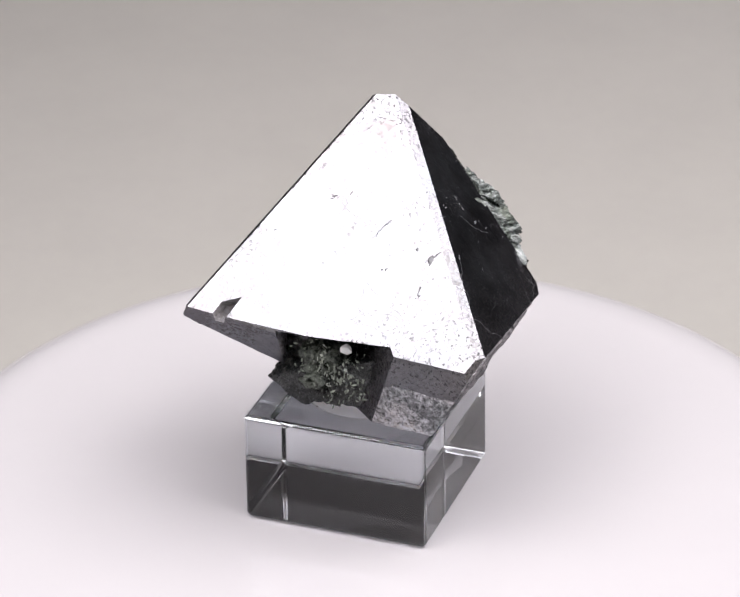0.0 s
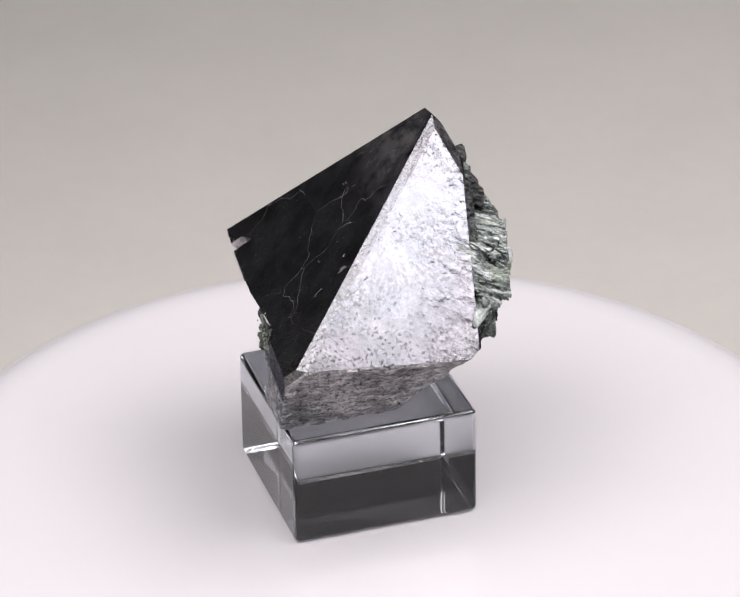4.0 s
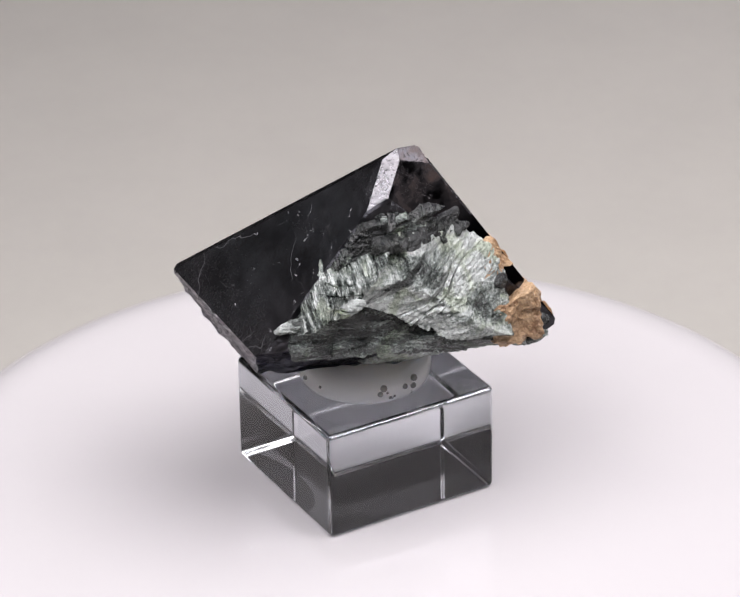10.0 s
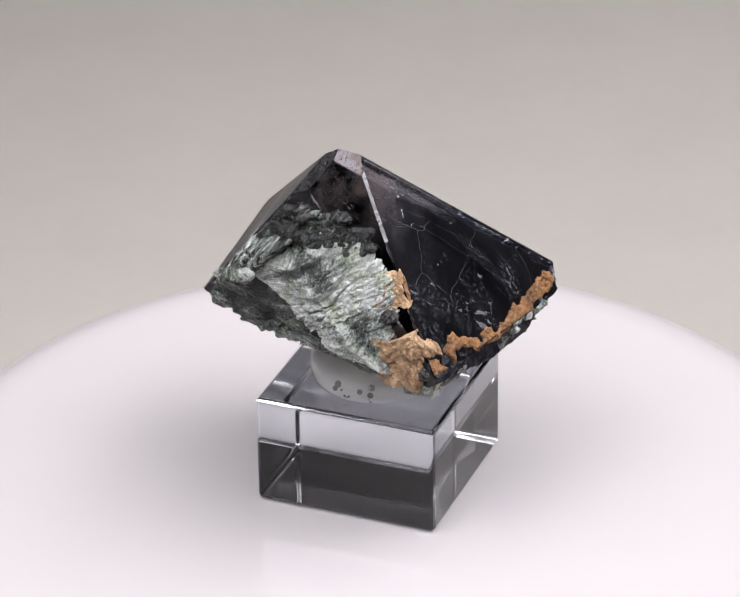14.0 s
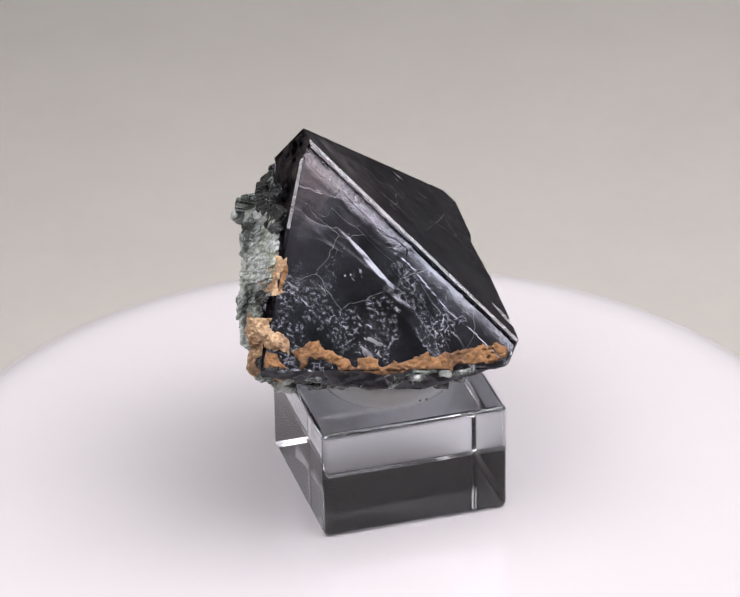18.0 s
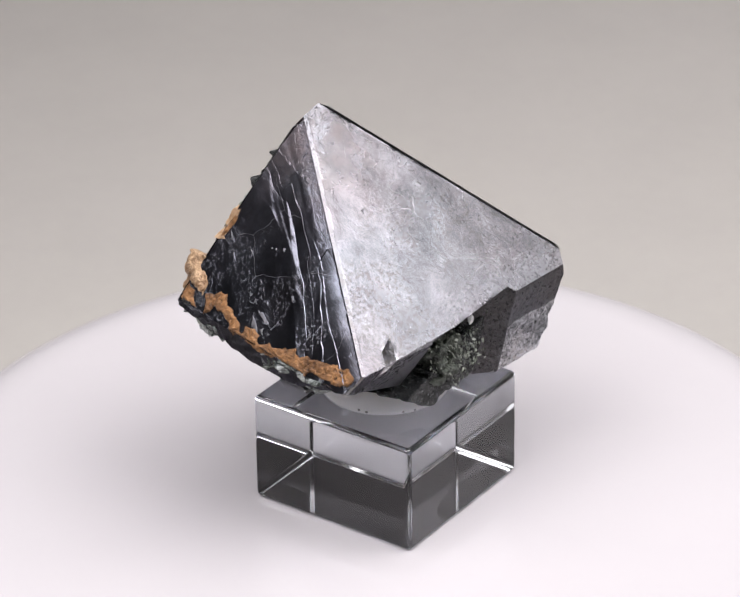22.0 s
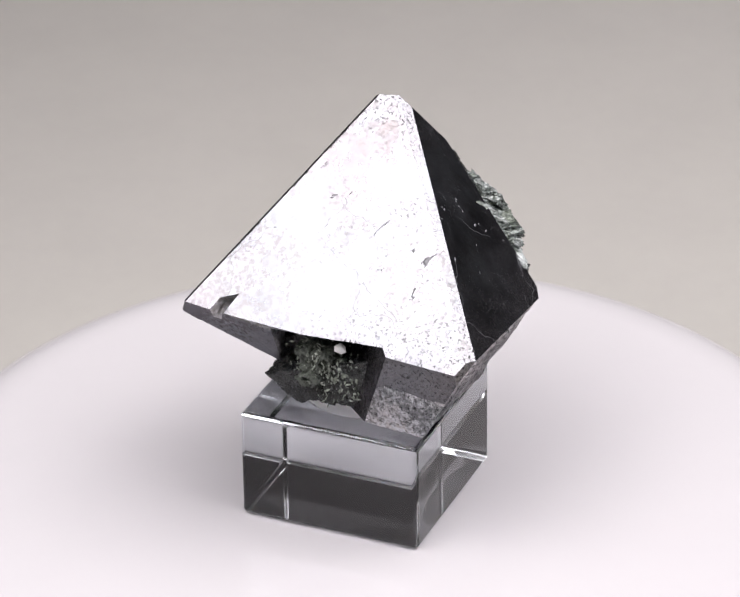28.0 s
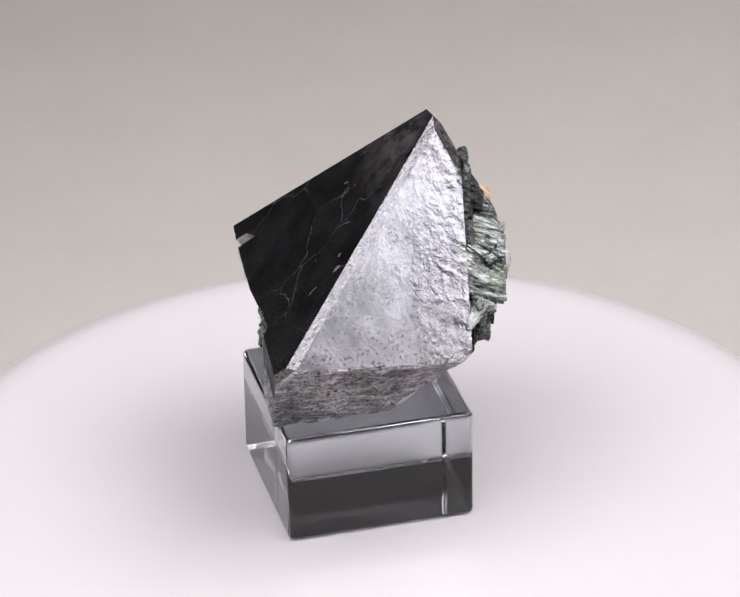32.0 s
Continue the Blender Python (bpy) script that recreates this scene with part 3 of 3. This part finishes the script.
def strands(p, way):
    """Upright strands with open splits between them."""
    l = 0.63 * p.x - 0.777 * p.y + 0.07 * p.z
    cut = noise.noise(Vector((l * 0.75, p.z * 0.05, 2.0)))
    out = 0.609 * p.x + 0.793 * p.y
    gap = noise.noise(Vector((l * 0.08, p.z * 0.55 - out * 0.1, out * 0.04)))
    return -1.3 * max(0.0, 1 - abs(gap) / 0.09) * soft_step(17.5, 20.0, out) + 0.5 * noise.noise(Vector((l * 1.5, p.z * 0.1, 7.0))) - 0.9 * max(0.0, 1 - abs(cut) / 0.1) + 0.6 * lumps(p, 0.24, 4) + 0.15 * noise.noise(p * 2.3)


rock("schist_block", [(F2, 43.3), (slab_way(1, 0, 0.05), 24.6), ((-0.23, 0.42, -0.88), -39.6), (slab_way(0.42, 0.40, 0.88), 52.9), INNER, (slab_way(0.1, 1, 0.16), 20.0), (slab_way(0, -0.77, -0.63), -31.1)],
                       (19, 10.5, 47.6), 7, strands, BLOCK_SCHIST, "silvery fibrous schist block")
bead("schist_lip", (25.2, 1.8, 40.6), (18.9, 13.6, 47.0), 1.15, 6, lambda p, w: leafy(p, w, 0.85), LIP_SCHIST, "pale green rounded lip of schist")
# dark ledges above the block, with one pale lens between them
for at, size, pale in (((11.6, 9.8, 57.2), (3.4, 1.5, 0.7), 0), ((12.4, 9.2, 55.8), (3.4, 1.6, 0.7), 0), ((7.2, 13.2, 57.0), (3.6, 1.4, 1.2), 1), ((8.8, 14.2, 54.6), (5.0, 1.9, 0.8), 0), ((3.0, 16.4, 55.6), (3.4, 1.8, 1.0), 0),
                       ((14.1, 8.6, 53.9), (2.6, 1.5, 0.8), 0), ((16.1, 7.5, 52.0), (2.6, 1.4, 0.8), 0), ((17.6, 6.7, 49.6), (2.2, 1.3, 0.7), 0)):
    lump_at, up = Vector(at), Vector((0.2, 0.25, 0.94)).normalized()
    out, run = Vector(slab_way(1, 0, 0)), Vector(slab_way(0, 1, 0.1))
    rock("schist_ledge", [(w * k, w.dot(lump_at) * k + reach) for w, reach in ((up, size[2]), (out, size[1]), (run, size[0])) for k in (1, -1)] + [(F2, 43.0), (F3, 38.6)],
         at, 6, lambda p, w: leafy(p, w, 0.5) + 0.2 * noise.noise(p * 1.3), MID_SCHIST if pale else DARK_SCHIST, "pale lens of schist" if pale else "dark schist ledge")
for at, size in (((21.0, 5.3, 39.0), (3.2, 2.6, 1.1)), ((15.6, 10.2, 38.5), (4.2, 3.0, 1.0)), ((9.2, 14.6, 38.0), (4.4, 3.0, 1.1)), ((2.8, 19.4, 38.4), (3.8, 2.8, 1.0))):
    lump_at = Vector(at)
    rock("schist_layer", [((0.25, 0.3, 0.92), Vector((0.25, 0.3, 0.92)).normalized().dot(lump_at) + size[2]), ((-0.25, -0.3, -0.92), -Vector((0.25, 0.3, 0.92)).normalized().dot(lump_at) + size[2]),
         (slab_way(1, 0, 0), Vector(slab_way(1, 0, 0)).dot(lump_at) + size[1]), (slab_way(-1, 0, 0), -Vector(slab_way(1, 0, 0)).dot(lump_at) + size[1]),
         (slab_way(0, 1, 0), Vector(slab_way(0, 1, 0)).dot(lump_at) + size[0]), (slab_way(0, -1, 0), -Vector(slab_way(0, 1, 0)).dot(lump_at) + size[0])],
         at, 5, lambda p, w: leafy(p, w, 0.9), MID_SCHIST, "grey-green schist layer")
# crumbs along the upper contact
rnd = random.Random(4)
for i in range(15):
    k = i / 14
    at = Vector((13.4, 7.6, 55.4)).lerp(Vector((0.5, 18.2, 53.6)), k) + Vector((0, 0, 3.0 * math.sin(math.pi * k))) + Vector((rnd.uniform(-0.6, 0.6), rnd.uniform(-0.6, 0.6), rnd.uniform(-1.2, 0.8)))
    ways = [Vector((rnd.uniform(-1, 1), rnd.uniform(-1, 1), rnd.uniform(-1, 1))).normalized() for _ in range(9)]
    ways += [-w for w in ways[:4]] + [Vector((0, 0, 1)), Vector((0, 0, -1))]
    rock("schist_crumb", [(w, w.dot(at) + rnd.uniform(0.8, 1.7)) for w in ways], at, 4, lambda p, w: 0.5 * lumps(p, 0.7, 3), DARK_SCHIST, "dark schist crumb")
foot = rock("schist_foot", [(EDGE4, 22.7), (LOW4, -19.1), (BACKLOW, -21.4), (UNDER, -16.2), ((0, 0, 1), 35.2), (F1, 29.0), (LOW1, 8.0), (slab_way(1, 0, 0.09), 18.0), ((0, 0, -1), -23.5), ((1, 0, 0), 6.0)],
            (-9, 6, 31), 6, lambda p, w: leafy(p, w, 0.8), SCHIST, "thin pale green schist under the crystal")
def grainy(p, way):
    return 0.55 * lumps(p, 0.22, 5) + 0.12 * noise.noise(p * 1.6) + 0.08 * noise.noise(p * 3.1)


def crusty(p, way):
    return 1.1 * lumps(p, 0.26, 5) - 0.35 + 0.4 * noise.noise(p * 1.1) + 0.12 * noise.noise(p * 2.6)


rock("rusty_corner", [(slab_way(1, 0, 0.04), 20.9), (slab_way(0, -1, 0.1), 31.4), (F4, 40.5), (BACKLOW, -20.9), (slab_way(0.3, 0, -0.95), -26.8), (slab_way(0.2, 0.5, 0.86), 28.6), (slab_way(0, 1, 0), -19.2),
     (EDGE4, 23.9), (slab_way(-1, 0, 0), -12.5), (slab_way(0.7, 0.7, 0), -1.0), (slab_way(0.75, -0.65, 0), 34.2)], (-6.6, 23.8, 41.0), 7, crusty, PALE_RUST, "rusty tan grainy crust on the crystal's corner")
rock("rusty_strip", [(F4, 40.3), (F3, 38.55), ((0.2, 0, 0.98), 49.8), ((-0.2, 0, -0.98), -44.4), (slab_way(1, 0, 0.04), 20.2), (slab_way(-1, 0, 0), -13), (slab_way(0, 1, 0), -18.0)],
     (-5.4, 21.6, 48.0), 6, lambda p, w: 0.7 * crusty(p, w), PALE_RUST, "rusty tan crust along the crystal's edge")
rock("rusty_tongue", [(slab_way(1, 0, 0.04), 20.9), ((0, 0, 1), 41.4), ((0, 0, -1), -38.2), (slab_way(0, 1, 0.3), -4.6), (slab_way(0, -1, 0), 22.0), (slab_way(-1, 0, 0), -15.0), (UNDER, -15.6)],
     (-2.6, 23.4, 39.8), 6, lambda p, w: 0.7 * crusty(p, w), PALE_RUST, "rusty tan crust under the schist")
lump("dark_knob", (-3.6, 24.0, 44.9), (1.4, 1.3, 1.2), 5, grainy, DARK_SCHIST, "small dark schist knob")
lump("dark_knob", (-9.6, 27.6, 37.0), (2.6, 2.2, 1.5), 5, grainy, DARK_SCHIST, "small dark schist knob")


def foot_plates():
    """Thin broken plates of schist that step out below the crust, along the foot of F4."""
    r = random.Random(12)
    a, b = Vector((-9.5, 27.6, 34.6)), Vector((-27.2, 1.6, 34.2))
    run = (b - a).normalized()
    out = Vector((-0.83, 0.55, 0.0)).normalized()
    for i in range(34):
        k = (i + r.uniform(-0.4, 0.4)) / 33
        level = i % 3
        at = a.lerp(b, max(0.0, min(1.0, k))) - Vector((0, 0, 1.25 * level + r.uniform(-0.3, 0.3))) - out * (0.8 * level + r.uniform(0.4, 1.4))
        up = (Vector((0, 0, 1)) + run * r.uniform(-0.28, 0.28) + out * r.uniform(-0.1, 0.35)).normalized()
        side = (run + out * r.uniform(-0.4, 0.4)).normalized()
        front = up.cross(side).normalized()
        skew = (side + front * r.uniform(0.3, 0.9)).normalized()
        planes = [(w * q, w.dot(at) * q + reach) for w, reach in ((up, r.uniform(0.35, 0.7)), (side, r.uniform(1.2, 2.8)), (front, r.uniform(1.4, 2.4)), (skew, r.uniform(1.5, 2.6))) for q in (1, -1)]
        rock("schist_plate", planes, at, 4, lambda p, w: 0.22 * lumps(p, 0.8, 3), r.choice((LIP_SCHIST, SCHIST, MID_SCHIST, DARK_SCHIST)), "thin broken schist plate")


foot_plates()

# the winding line of the crust on F4: run along the face, height
WINDING = [(-16.6, 50.1), (-18.6, 47.1), (-21.6, 44.6), (-24.4, 43.1), (-23.6, 40.3), (-20, 38.0), (-16.5, 37.5), (-12.5, 39.0), (-10, 38.1), (-6.5, 36.3), (-2.5, 35.9), (1, 35.7), (4, 36.3), (8, 35.7), (12, 36.4), (18, 36.1)]


def foot_rust(c, n):
    """Over nothing in a ragged, winding band along the foot of F4 and up its back edge."""
    if n.dot(Vector(F4).normalized()) < 0.9 and n.dot(Vector(EDGE4).normalized()) < 0.7:
        return -1
    here = Vector((-0.485 * c.x - 0.874 * c.y, c.z))
    near = 99.0
    for a, b in zip(WINDING, WINDING[1:]):
        a, b = Vector(a), Vector(b)
        k = max(0.0, min(1.0, (here - a).dot(b - a) / (b - a).length_squared))
        near = min(near, (here - a.lerp(b, k)).length)
    hole = noise.noise(Vector((here.x * 0.3, c.z * 0.3, 3.3)))
    wide = 1.15 + 0.9 * noise.noise(Vector((here.x * 0.25, c.z * 0.25, 1.0))) + 0.6 * noise.noise(c * 0.6) + 0.2 * noise.noise(c * 2.2)
    return min(wide - near, 3 * (hole + 0.34))


peel(crystal, foot_rust, 0.32, "rusty_crust", RUST, "rusty brown crust along the crystal's foot")


CLUMP = plain_material("green_mica", (0.007, 0.010, 0.009), (0.14, 0.155, 0.13), 300, 0.25, 1.0, 0.0, 0.0012)
lump("mica_clump", (-6.8, -13.0, 29.6), (5.0, 3.0, 4.8), 6, lambda p, w: 1.3 * lumps(p, 0.38, 4) + (0.9 if noise.noise(p * 0.6) > 0.1 else -0.4) * 0.8, CLUMP, "dark green flaky mica clump in a hollow")
rock("mica_lip", [(LOW1, 16.2), ((0.12, -0.1, -0.99), -22.6), ((-0.35, 0.1, 0.93), 29.6), ((-1, 0, 0), 20.5), ((1, 0, 0), 0.5), ((0.44, 0.898, 0.03), -6), ((-0.45, 0.1, -0.88), -16.6)],
     (-8, -13.5, 27), 6, lambda p, w: leafy(p, w, 0.7), DARK_SCHIST, "dark green layered lip under the hollow")


def mica_flakes():
    """Loose bright plates over the clump."""
    bm = bmesh.new()
    r = random.Random(8)
    for _ in range(260):
        at = Vector((-6.4 + r.gauss(0, 3.0), 0, 30.0 + r.gauss(0, 2.8)))
        at.y = -(17.6 + 0.44 * at.x + 0.03 * at.z) / 0.898 + r.uniform(0.0, 2.2)
        turn = Euler((r.uniform(0, 6.3), r.uniform(0, 6.3), r.uniform(0, 6.3))).to_matrix().to_4x4()
        size = r.uniform(0.12, 0.5)
        bmesh.ops.create_cone(bm, cap_ends=True, segments=r.choice((3, 4, 5)), radius1=size, radius2=size * 0.9, depth=0.12, matrix=Matrix.Translation(at) @ turn @ Matrix.Diagonal((1.15, r.uniform(0.3, 0.75), 1, 1)))
    ob = part("mica_flakes", scaled(bm), FLAKE, specimen, "bright green and golden mica flakes")
    return tagged(ob, kind="stuff")


FLAKE = plain_material("mica_flake", (0.012, 0.018, 0.013), (0.40, 0.43, 0.37), 220, 0.12, 0.1)
mica_flakes()
QUARTZ = plain_material("white_quartz", (0.75, 0.75, 0.76), (0.82, 0.82, 0.82), 500, 0.15, 0.1)
bm = bmesh.new()
bmesh.ops.create_icosphere(bm, subdivisions=1, radius=1.0)
for v in bm.verts:
    v.co = Vector((v.co.x * 1.1, v.co.y * 0.6, v.co.z * 1.05)) * (1 + 0.5 * noise.noise(v.co * 1.5)) + Vector((-4.0, -18.0, 35.6))
part("quartz_grain", scaled(bm), QUARTZ, specimen, "small white quartz grain")


def motions():
    rows = [(float(t), pose(0, 0, 0, 0, 0, -TURN * t)) for t in range(33)]
    for thing in (turntable, block, putty, specimen):
        walk(thing, rows)


motions()
